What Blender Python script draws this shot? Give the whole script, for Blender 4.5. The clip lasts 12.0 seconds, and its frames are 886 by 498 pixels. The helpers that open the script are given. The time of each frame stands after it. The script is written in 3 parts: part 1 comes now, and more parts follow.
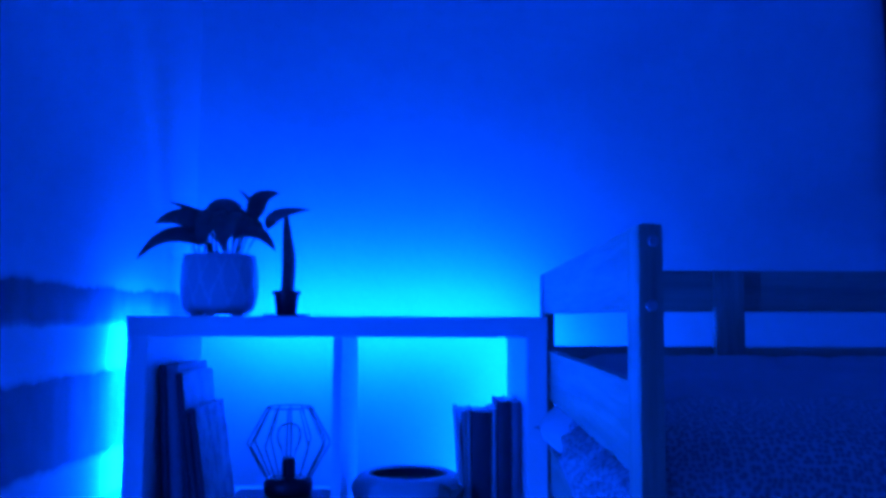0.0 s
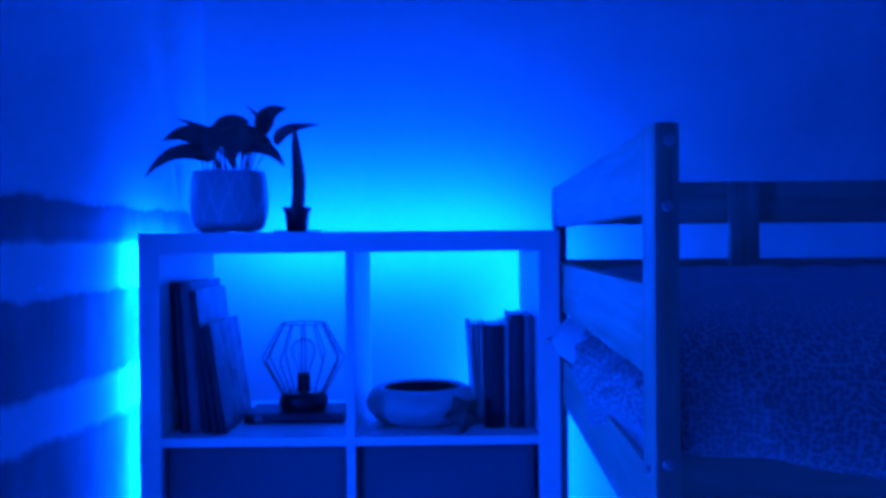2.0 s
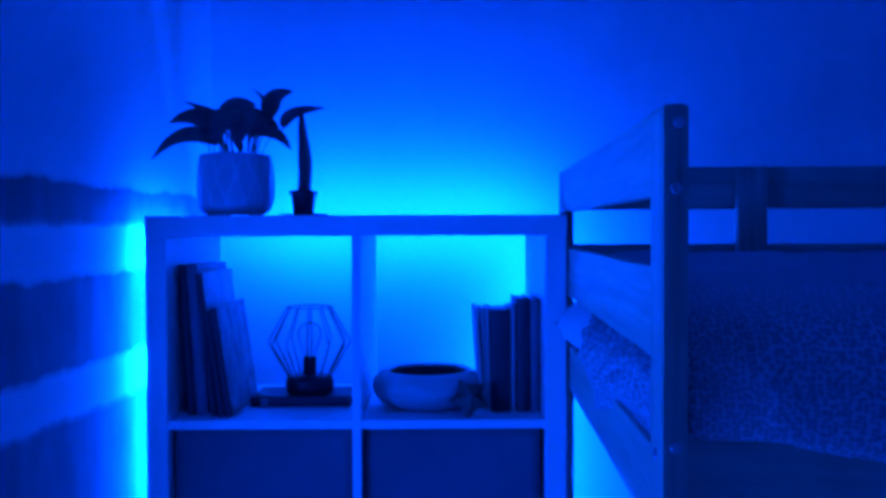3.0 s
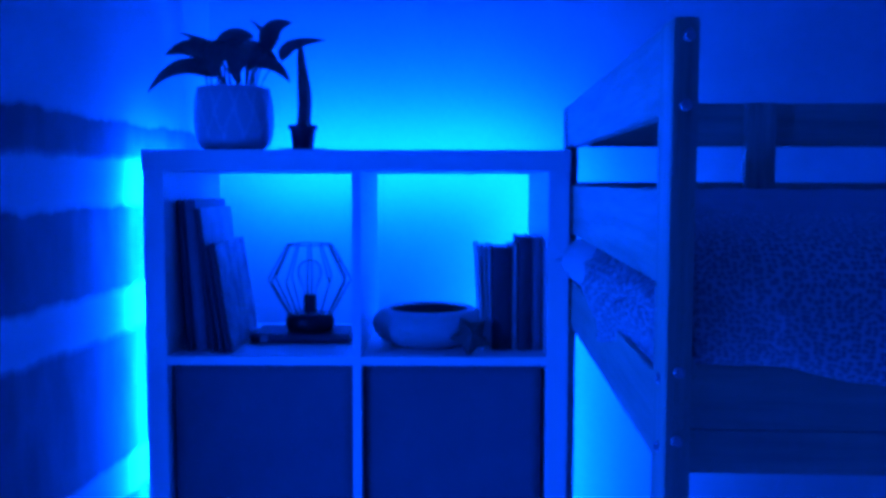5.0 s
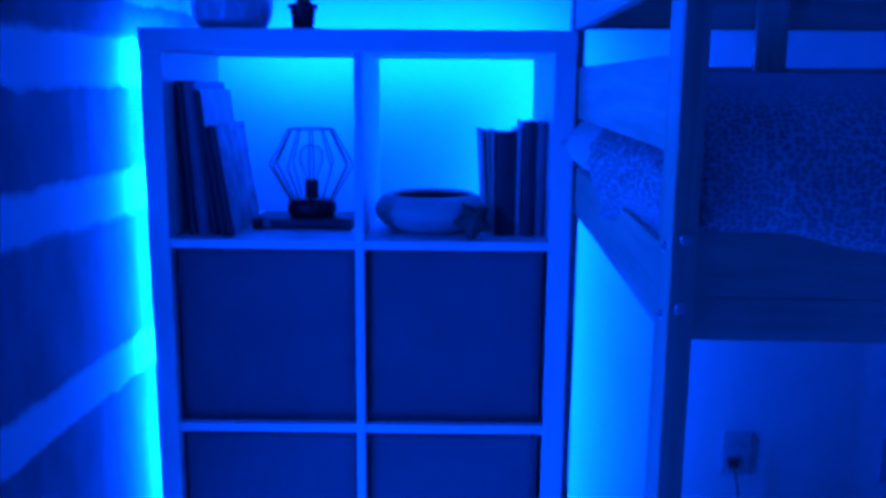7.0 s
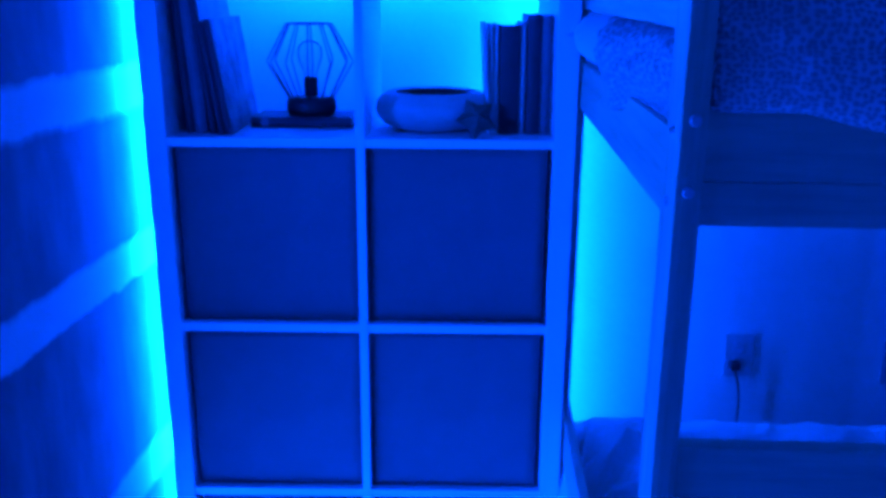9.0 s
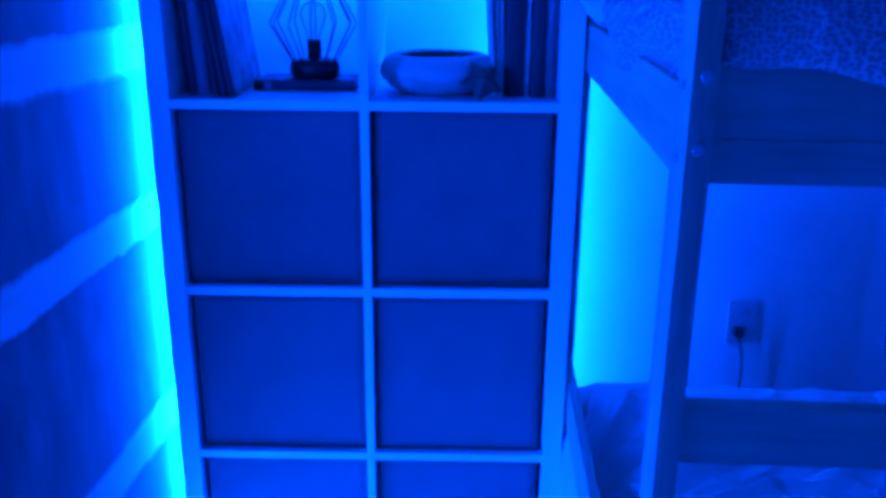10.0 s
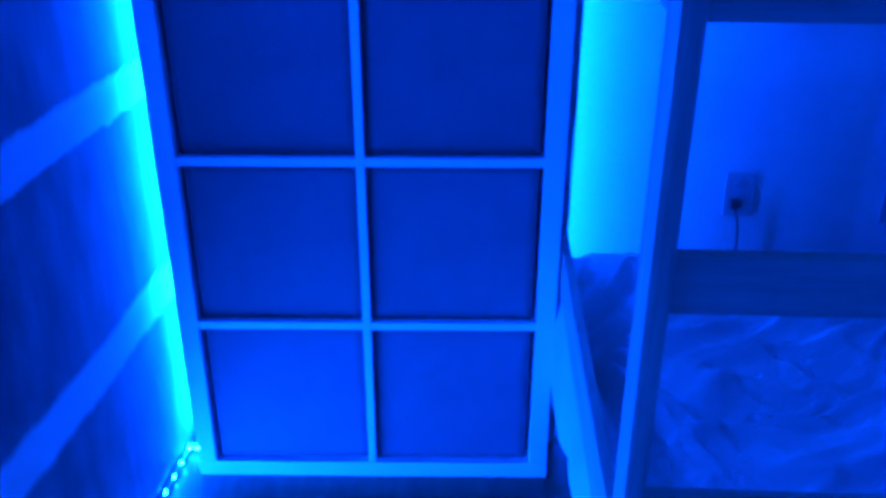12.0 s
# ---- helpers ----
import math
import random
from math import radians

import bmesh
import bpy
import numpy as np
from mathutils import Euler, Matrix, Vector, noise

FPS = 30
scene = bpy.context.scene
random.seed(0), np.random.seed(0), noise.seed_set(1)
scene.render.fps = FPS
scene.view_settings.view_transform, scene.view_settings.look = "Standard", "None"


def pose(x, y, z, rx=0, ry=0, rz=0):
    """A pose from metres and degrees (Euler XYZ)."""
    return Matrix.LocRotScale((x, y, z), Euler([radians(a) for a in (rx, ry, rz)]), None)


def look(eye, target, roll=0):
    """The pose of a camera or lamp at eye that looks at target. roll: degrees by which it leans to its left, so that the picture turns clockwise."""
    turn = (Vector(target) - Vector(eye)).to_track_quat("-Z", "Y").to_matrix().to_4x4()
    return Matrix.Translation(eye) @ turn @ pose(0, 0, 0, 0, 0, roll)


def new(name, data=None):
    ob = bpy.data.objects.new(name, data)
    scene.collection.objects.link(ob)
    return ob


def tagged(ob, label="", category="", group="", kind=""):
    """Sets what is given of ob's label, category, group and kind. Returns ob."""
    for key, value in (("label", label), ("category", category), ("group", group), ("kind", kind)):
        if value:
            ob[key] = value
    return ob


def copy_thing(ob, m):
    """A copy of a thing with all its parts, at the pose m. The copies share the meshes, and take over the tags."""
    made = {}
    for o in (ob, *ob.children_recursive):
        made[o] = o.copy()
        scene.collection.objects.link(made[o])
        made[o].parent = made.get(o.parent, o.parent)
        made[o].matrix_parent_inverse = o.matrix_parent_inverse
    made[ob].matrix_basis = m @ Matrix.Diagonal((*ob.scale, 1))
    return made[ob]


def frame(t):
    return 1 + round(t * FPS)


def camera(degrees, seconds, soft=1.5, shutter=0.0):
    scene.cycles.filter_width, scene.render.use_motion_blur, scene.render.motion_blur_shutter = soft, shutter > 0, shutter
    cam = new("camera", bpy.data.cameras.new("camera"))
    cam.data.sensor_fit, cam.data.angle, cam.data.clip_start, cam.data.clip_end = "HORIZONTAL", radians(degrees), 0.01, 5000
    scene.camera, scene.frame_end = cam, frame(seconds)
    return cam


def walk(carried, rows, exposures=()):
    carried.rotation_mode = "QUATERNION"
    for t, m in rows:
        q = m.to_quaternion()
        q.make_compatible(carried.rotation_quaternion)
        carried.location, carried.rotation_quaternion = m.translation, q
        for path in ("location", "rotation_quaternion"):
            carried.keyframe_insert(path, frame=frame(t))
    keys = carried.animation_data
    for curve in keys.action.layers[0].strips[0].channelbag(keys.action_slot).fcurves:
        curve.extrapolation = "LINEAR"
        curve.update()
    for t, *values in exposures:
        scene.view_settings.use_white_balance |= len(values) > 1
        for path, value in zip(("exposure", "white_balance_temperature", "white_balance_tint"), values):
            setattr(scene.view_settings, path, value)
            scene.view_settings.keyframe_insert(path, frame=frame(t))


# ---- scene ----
cam = camera(54.0, 12.0, soft=3.7)

PATH = [
    (0, (0.161, -1.593, 1.456), (0.199, 0.4, 1.626), 0.2),
    (0.5, (0.161, -1.588, 1.449), (0.194, 0.408, 1.56), -0.3),
    (1, (0.162, -1.583, 1.445), (0.195, 0.415, 1.507), -0.6),
    (1.5, (0.163, -1.581, 1.441), (0.187, 0.419, 1.466), -0.7),
    (2, (0.161, -1.579, 1.437), (0.173, 0.421, 1.434), -0.5),
    (2.5, (0.159, -1.578, 1.435), (0.163, 0.421, 1.412), -0.3),
    (4.5, (0.159, -1.563, 1.415), (0.149, 0.435, 1.319), -0.2),
    (5, (0.162, -1.555, 1.403), (0.154, 0.44, 1.259), 0.1),
    (5.5, (0.162, -1.551, 1.394), (0.159, 0.442, 1.219), 0.3),
    (6, (0.158, -1.553, 1.384), (0.147, 0.436, 1.173), 0.4),
    (6.5, (0.159, -1.551, 1.375), (0.148, 0.429, 1.09), 0.5),
    (7, (0.158, -1.55, 1.369), (0.15, 0.416, 1.004), 0.5),
    (9, (0.163, -1.531, 1.339), (0.145, 0.389, 0.78), 0.4),
    (9.5, (0.162, -1.526, 1.333), (0.14, 0.385, 0.744), 0.3),
    (10, (0.159, -1.528, 1.327), (0.137, 0.372, 0.702), 0.5),
    (10.5, (0.162, -1.524, 1.319), (0.143, 0.354, 0.632), 0.4),
    (11, (0.161, -1.525, 1.308), (0.143, 0.326, 0.55), 0.4),
    (11.5, (0.163, -1.527, 1.299), (0.146, 0.3, 0.486), 0.3),
    (12, (0.169, -1.522, 1.288), (0.152, 0.282, 0.424), 0.1),
]
walk(cam, [(t, look(eye, target, roll)) for t, eye, target, roll in PATH],
     exposures=[(0, 0.06), (2.5, -0.02), (5.5, -0.04), (6.5, 0.02), (7.2, 0.15), (8.8, 0.58), (10, 0.8), (12, 0.8)])

# ---- light ----
world = bpy.data.worlds.new("night")
world.use_nodes = True
world.node_tree.nodes["Background"].inputs["Color"].default_value = (0.002, 0.01, 0.08, 1)
world.node_tree.nodes["Background"].inputs["Strength"].default_value = 0.02
scene.world = world
LED = (0.0002, 0.053, 1.0)
CHIP_POWER = 9300.0
ROOM_POWER = 1350.0
FAR_POWER = 72.0


# ---- materials ----
def material(name, colour, rough=0.6, vary=0.12, scale=6.0, fine=60.0, bump=0.1, metal=0.0, stretch=(1, 1, 1), sheen=0.0):
    """Base colour with variation at two scales, uneven gloss and fine relief."""
    m = bpy.data.materials.new(name)
    m.use_nodes = True
    n, l = m.node_tree.nodes, m.node_tree.links
    b = n["Principled BSDF"]
    b.inputs["Metallic"].default_value = metal
    if sheen:
        b.inputs["Sheen Weight"].default_value = sheen
    co = n.new("ShaderNodeTexCoord")
    mp = n.new("ShaderNodeMapping")
    mp.inputs["Scale"].default_value = stretch
    l.new(co.outputs["Object"], mp.inputs["Vector"])
    a, f = n.new("ShaderNodeTexNoise"), n.new("ShaderNodeTexNoise")
    a.inputs["Scale"].default_value, f.inputs["Scale"].default_value = scale, fine
    a.inputs["Detail"].default_value, f.inputs["Detail"].default_value = 5, 4
    for t in (a, f):
        l.new(mp.outputs["Vector"], t.inputs["Vector"])
    mix = n.new("ShaderNodeMath")
    mix.operation = "MULTIPLY_ADD"
    mix.inputs[1].default_value = 0.45
    l.new(f.outputs["Fac"], mix.inputs[0])
    l.new(a.outputs["Fac"], mix.inputs[2])
    ramp = n.new("ShaderNodeValToRGB")
    ramp.color_ramp.elements[0].position, ramp.color_ramp.elements[1].position = 0.5, 0.95
    ramp.color_ramp.elements[0].color = (*[c * (1 - vary) for c in colour], 1)
    ramp.color_ramp.elements[1].color = (*[min(1, c * (1 + vary)) for c in colour], 1)
    l.new(mix.outputs[0], ramp.inputs["Fac"])
    l.new(ramp.outputs["Color"], b.inputs["Base Color"])
    rr = n.new("ShaderNodeMapRange")
    rr.inputs["To Min"].default_value, rr.inputs["To Max"].default_value = max(0.02, rough - 0.1), min(1, rough + 0.1)
    l.new(a.outputs["Fac"], rr.inputs["Value"])
    l.new(rr.outputs["Result"], b.inputs["Roughness"])
    if bump:
        bp = n.new("ShaderNodeBump")
        bp.inputs["Strength"].default_value, bp.inputs["Distance"].default_value = bump, 0.002
        l.new(f.outputs["Fac"], bp.inputs["Height"])
        l.new(bp.outputs["Normal"], b.inputs["Normal"])
    return m


def glow(name, colour, power):
    m = bpy.data.materials.new(name)
    m.use_nodes = True
    n = m.node_tree.nodes
    e = n.new("ShaderNodeEmission")
    e.inputs["Color"].default_value, e.inputs["Strength"].default_value = (*colour, 1), power
    m.node_tree.links.new(e.outputs[0], n["Material Output"].inputs["Surface"])
    return m


WALL = material("wall_paint", (0.78, 0.78, 0.76), 0.75, 0.04, 2.5, 90, 0.12)
CEILING = material("ceiling_paint", (0.8, 0.8, 0.8), 0.85, 0.03, 2, 80, 0.1)
FLOOR = material("floor_wood", (0.15, 0.09, 0.05), 0.4, 0.3, 4, 50, 0.15, stretch=(6, 0.6, 1))
WHITE = material("white_foil", (0.76, 0.76, 0.75), 0.42, 0.03, 5, 120, 0.05)
PINE = material("stained_pine", (0.47, 0.38, 0.29), 0.5, 0.2, 9, 40, 0.2, stretch=(0.35, 6, 6))
PINE_ACROSS = material("stained_pine_end", (0.47, 0.38, 0.29), 0.5, 0.28, 9, 40, 0.3, stretch=(6, 0.35, 6))
PINE_UP = material("stained_pine_upright", (0.47, 0.38, 0.29), 0.5, 0.28, 9, 40, 0.3, stretch=(6, 6, 0.35))
BOX = material("box_fabric", (0.121, 0.121, 0.128), 0.9, 0.1, 9, 400, 0.5)
SHEET = material("cotton_sheet", (0.64, 0.64, 0.64), 0.85, 0.05, 8, 300, 0.3)
TURNED = material("plain_cotton", (0.38, 0.38, 0.40), 0.9, 0.10, 10, 300, 0.3)
CHIP = glow("led_chip_glow", LED, CHIP_POWER)
# Shared by the floor run and the added fill tape on the wall.
ROOM_CHIP = glow("led_run_and_fill_glow", LED, ROOM_POWER)
FAR_FILL_GLOW = glow("far_fill_glow", LED, FAR_POWER)


def striped_paint():
    """White wall paint with dark brushed stripes whose edges are ragged."""
    m = material("striped_wall_paint", (0.72, 0.72, 0.71), 0.75, 0.04, 2.5, 90, 0.12)
    n, l = m.node_tree.nodes, m.node_tree.links
    co = n.new("ShaderNodeTexCoord")
    sep = n.new("ShaderNodeSeparateXYZ")
    l.new(co.outputs["Object"], sep.inputs[0])
    mp = n.new("ShaderNodeMapping")
    mp.inputs["Scale"].default_value = (1, 1, 0.35)
    l.new(co.outputs["Object"], mp.inputs["Vector"])
    total = sep.outputs["Z"]
    for scale, size in ((9, 0.03), (45, 0.008), (160, 0.004)):
        t = n.new("ShaderNodeTexNoise")
        t.inputs["Scale"].default_value = scale
        l.new(mp.outputs["Vector"], t.inputs["Vector"])
        k = n.new("ShaderNodeMath")
        k.operation = "MULTIPLY_ADD"
        k.inputs[1].default_value = size
        l.new(t.outputs["Fac"], k.inputs[0])
        l.new(total, k.inputs[2])
        total = k.outputs[0]
    fit = n.new("ShaderNodeMath")
    fit.operation = "MULTIPLY_ADD"
    fit.inputs[1].default_value, fit.inputs[2].default_value = 0.5, -0.015
    l.new(total, fit.inputs[0])
    ramp = n.new("ShaderNodeValToRGB")
    ramp.color_ramp.interpolation = "LINEAR"
    els = ramp.color_ramp.elements
    els[0].position, els[0].color = 0, (1, 1, 1, 1)
    els[1].position, els[1].color = 1, (0, 0, 0, 1)
    soft = 0.0012
    for z, dark in ((0.368, 0), (0.453, 1), (0.810, 0), (0.884, 1), (1.126, 0), (1.204, 1), (1.358, 0), (1.444, 1), (1.514, 0)):
        for side in (-soft, soft):
            e = els.new(z / 2 + side)
            v = dark if side > 0 else 1 - dark
            e.color = (v, v, v, 1)
    l.new(fit.outputs[0], ramp.inputs["Fac"])
    dab = n.new("ShaderNodeTexNoise")
    dab.inputs["Scale"].default_value, dab.inputs["Detail"].default_value = 14, 6
    l.new(mp.outputs["Vector"], dab.inputs["Vector"])
    dark = n.new("ShaderNodeValToRGB")
    dark.color_ramp.elements[0].position, dark.color_ramp.elements[1].position = 0.35, 0.7
    dark.color_ramp.elements[0].color, dark.color_ramp.elements[1].color = (0.12, 0.12, 0.135, 1), (0.215, 0.215, 0.235, 1)
    l.new(dab.outputs["Fac"], dark.inputs["Fac"])
    b = n["Principled BSDF"]
    was = b.inputs["Base Color"].links[0].from_socket
    mix = n.new("ShaderNodeMix")
    mix.data_type = "RGBA"
    l.new(ramp.outputs["Color"], mix.inputs["Factor"])
    l.new(was, mix.inputs["A"])
    l.new(dark.outputs["Color"], mix.inputs["B"])
    l.new(mix.outputs["Result"], b.inputs["Base Color"])
    return m


def spotted_cloth(name, light, spot, scale=165):
    """Cotton with small dark irregular spots."""
    m = material(name, light, 0.9, 0.08, 10, 350, 0.3)
    n, l = m.node_tree.nodes, m.node_tree.links
    co = n.new("ShaderNodeTexCoord")
    warp = n.new("ShaderNodeTexNoise")
    warp.inputs["Scale"].default_value = 70
    l.new(co.outputs["UV"], warp.inputs["Vector"])
    add = n.new("ShaderNodeVectorMath")
    add.operation = "MULTIPLY_ADD"
    add.inputs[1].default_value = (0.006, 0.006, 0.006)
    l.new(warp.outputs["Color"], add.inputs[0])
    l.new(co.outputs["UV"], add.inputs[2])
    v = n.new("ShaderNodeTexVoronoi")
    v.voronoi_dimensions = "2D"
    v.inputs["Scale"].default_value, v.inputs["Randomness"].default_value = scale, 0.7
    l.new(add.outputs[0], v.inputs["Vector"])
    ramp = n.new("ShaderNodeValToRGB")
    ramp.color_ramp.elements[0].position, ramp.color_ramp.elements[1].position = 0.28, 0.52
    ramp.color_ramp.elements[0].color, ramp.color_ramp.elements[1].color = (1, 1, 1, 1), (0, 0, 0, 1)
    l.new(v.outputs["Distance"], ramp.inputs["Fac"])
    b = n["Principled BSDF"]
    was = b.inputs["Base Color"].links[0].from_socket
    mix = n.new("ShaderNodeMix")
    mix.data_type = "RGBA"
    l.new(ramp.outputs["Color"], mix.inputs["Factor"])
    l.new(was, mix.inputs["A"])
    mix.inputs["B"].default_value = (*spot, 1)
    l.new(mix.outputs["Result"], b.inputs["Base Color"])
    return m


def clear_glass():
    m = bpy.data.materials.new("clear_glass")
    m.use_nodes = True
    n, l = m.node_tree.nodes, m.node_tree.links
    clear, shine, rim, mix = (n.new("ShaderNode" + k) for k in ("BsdfTransparent", "BsdfGlossy", "Fresnel", "MixShader"))
    clear.inputs["Color"].default_value = (0.93, 0.95, 0.95, 1)
    shine.inputs["Roughness"].default_value, rim.inputs["IOR"].default_value = 0.03, 1.14
    l.new(rim.outputs[0], mix.inputs[0])
    l.new(clear.outputs[0], mix.inputs[1])
    l.new(shine.outputs[0], mix.inputs[2])
    l.new(mix.outputs[0], n["Material Output"].inputs["Surface"])
    return m


STRIPED = striped_paint()
SPOTTED = spotted_cloth("spotted_cotton", (0.55, 0.55, 0.57), (0.22, 0.22, 0.23))
SPOTTED_PALE = spotted_cloth("pale_spotted_cotton", (0.42, 0.42, 0.44), (0.17, 0.17, 0.18), 165)
GLASS = clear_glass()
CERAMIC = material("white_ceramic", (0.56, 0.56, 0.57), 0.3, 0.06, 8, 90, 0.05)
# Paler copy of the pot ceramic, for light catching the ridges.
RIDGE_LIT = material("lit_ridge_ceramic", (0.74, 0.74, 0.74), 0.22, 0.04, 8, 90, 0.03)
BLACK = material("black_metal", (0.02, 0.02, 0.022), 0.45, 0.2, 12, 200, 0.05, metal=0.4)
PLASTIC = material("dark_plastic", (0.04, 0.04, 0.045), 0.5, 0.15, 12, 150, 0.05)
SOIL = material("potting_soil", (0.03, 0.022, 0.016), 0.95, 0.4, 40, 200, 0.8)
LEAF = material("dark_leaf", (0.06, 0.10, 0.09), 0.4, 0.3, 14, 90, 0.1)
STEM = material("leaf_stalk", (0.09, 0.13, 0.06), 0.5, 0.2, 20, 90, 0.1)
SPIKE = material("succulent_skin", (0.05, 0.075, 0.055), 0.6, 0.3, 30, 160, 0.4)
PAPER = material("book_paper", (0.66, 0.65, 0.6), 0.85, 0.1, 30, 300, 0.3, stretch=(8, 1, 1))
CLOTH_DARK = material("dark_book_cloth", (0.035, 0.035, 0.045), 0.6, 0.25, 12, 200, 0.15)
CLOTH_MID = material("grey_book_cover", (0.16, 0.16, 0.18), 0.55, 0.25, 14, 120, 0.1)
COVER_PALE = material("pale_book_cover", (0.42, 0.42, 0.44), 0.5, 0.3, 18, 80, 0.05)
COVER_WORN = material("mottled_book_cover", (0.24, 0.24, 0.26), 0.5, 0.75, 26, 120, 0.05)
STONE = material("pale_stoneware", (0.47, 0.46, 0.45), 0.55, 0.1, 12, 120, 0.15)
HOLLOW = material("dark_stoneware_glaze", (0.08, 0.08, 0.085), 0.5, 0.15, 12, 120, 0.1)
BARK = material("dark_folded_wood", (0.09, 0.07, 0.055), 0.7, 0.3, 25, 160, 0.3)
STEEL = material("bolt_steel", (0.5, 0.5, 0.51), 0.5, 0.1, 40, 200, 0.05, metal=0.3)
PLATE = material("wall_plate_plastic", (0.48, 0.48, 0.48), 0.5, 0.05, 10, 150, 0.03)
DRAPE = material("dark_curtain_cloth", (0.03, 0.03, 0.035), 0.9, 0.2, 8, 300, 0.3)
TAPE = material("strip_tape", (0.5, 0.5, 0.5), 0.5, 0.05, 10, 100, 0.02)


# ---- mesh helpers ----
def part(name, bm, mat, parent=None, label="", smooth=False):
    me = bpy.data.meshes.new(name)
    bm.normal_update()
    bm.to_mesh(me)
    bm.free()
    for one in mat if isinstance(mat, (list, tuple)) else [mat]:
        me.materials.append(one)
    if smooth:
        me.polygons.foreach_set("use_smooth", [True] * len(me.polygons))
    ob = new(name, me)
    if parent:
        ob.parent = parent
    if label:
        tagged(ob, label)
    return ob


def box(bm, x0, x1, y0, y1, z0, z1, bevel=0.002, segments=2):
    """A bevelled box in its own coordinates."""
    r = bmesh.ops.create_cube(bm, size=1)
    vs = r["verts"]
    bmesh.ops.scale(bm, vec=(x1 - x0, y1 - y0, z1 - z0), verts=vs)
    bmesh.ops.translate(bm, vec=((x0 + x1) / 2, (y0 + y1) / 2, (z0 + z1) / 2), verts=vs)
    if bevel:
        es = list({e for v in vs for e in v.link_edges})
        bmesh.ops.bevel(bm, geom=es, offset=bevel, segments=segments, profile=0.7, affect="EDGES")
    return bm


def sheet_grid(nu, nv, fn):
    """A surface fn(s, t) over the unit square, with its lengths in metres as UV."""
    bm = bmesh.new()
    vs = [[bm.verts.new(fn(i / nu, j / nv)) for j in range(nv + 1)] for i in range(nu + 1)]
    uv = bm.loops.layers.uv.new("lengths")
    mid_u, mid_v = nu // 2, nv // 2
    us, ws = [0.0], [0.0]
    for i in range(nu):
        us.append(us[-1] + (vs[i + 1][mid_v].co - vs[i][mid_v].co).length)
    for j in range(nv):
        ws.append(ws[-1] + (vs[mid_u][j + 1].co - vs[mid_u][j].co).length)
    for i in range(nu):
        for j in range(nv):
            face = bm.faces.new((vs[i][j], vs[i + 1][j], vs[i + 1][j + 1], vs[i][j + 1]))
            for loop, (a, b) in zip(face.loops, ((i, j), (i + 1, j), (i + 1, j + 1), (i, j + 1))):
                loop[uv].uv = (us[a], ws[b])
    return bm


def slab(name, dims, mat, parent=None, label="", bevel=0.002):
    return part(name, box(bmesh.new(), *dims, bevel=bevel), mat, parent, label)


def thing(name, m, label, category, group=""):
    ob = new(name)
    ob.matrix_world = m
    ob.empty_display_size = 0.1
    return tagged(ob, label, category, group)


def structure(name, dims, mat, label, category, m=None):
    ob = tagged(slab(name, dims, mat, bevel=0), label, category, kind="structure")
    if m:
        ob.matrix_world = m
    return ob


# ---- the room ----
BACK = 0.55
LEFT = pose(-0.4407, 0, 0, 0, 0, -3.5)
structure("floor", (-1.2, 3.2, -3.2, 0.6, -0.1, 0), FLOOR, "dark brown wooden floor", "floor")
structure("ceiling", (-1.2, 3.2, -3.2, 0.6, 2.5, 2.6), CEILING, "white painted ceiling", "ceiling")
structure("wall_back", (-1.2, 3.2, BACK, BACK + 0.12, 0, 2.5), WALL, "plain white painted wall washed in blue light", "wall")
structure("wall_left", (-0.12, 0, -3.4, BACK + 0.05, 0, 2.5), STRIPED, "white wall with ragged dark painted stripes", "wall", LEFT)
structure("wall_right", (2.7, 2.82, -3.2, BACK, 0, 2.5), WALL, "plain white painted wall", "wall")
structure("wall_front", (-1.2, 2.7, -3.0, -2.88, 0, 2.5), WALL, "plain white painted wall", "wall")

# ---- shelf unit ----
T, C, D, DEEP = 0.038, 0.336, 0.016, 0.39
W = 2 * T + 2 * C + D
H = 2 * T + 4 * C + 3 * D
shelf = thing("shelf_unit", pose(0, 0, 0), "white cube shelf unit with eight compartments, open at the back", "shelf")
slab("side_panel", (-W / 2, -W / 2 + T, 0, DEEP, T, H - T), WHITE, shelf)
slab("side_panel", (W / 2 - T, W / 2, 0, DEEP, T, H - T), WHITE, shelf)
slab("top_panel", (-W / 2 - 0.001, W / 2 + 0.001, -0.001, DEEP, H - T, H), WHITE, shelf)
slab("bottom_panel", (-W / 2 - 0.001, W / 2 + 0.001, -0.001, DEEP, 0, T), WHITE, shelf)
slab("divider", (-D / 2, D / 2, 0.002, DEEP, T, H - T), WHITE, shelf, bevel=0.001)
for k in (1, 2, 3):
    z = T + k * C + (k - 1) * D
    slab("shelf_board", (-W / 2 + T, -D / 2, 0.003, DEEP, z, z + D), WHITE, shelf, bevel=0.001)
    slab("shelf_board", (D / 2, W / 2 - T, 0.003, DEEP, z, z + D), WHITE, shelf, bevel=0.001)

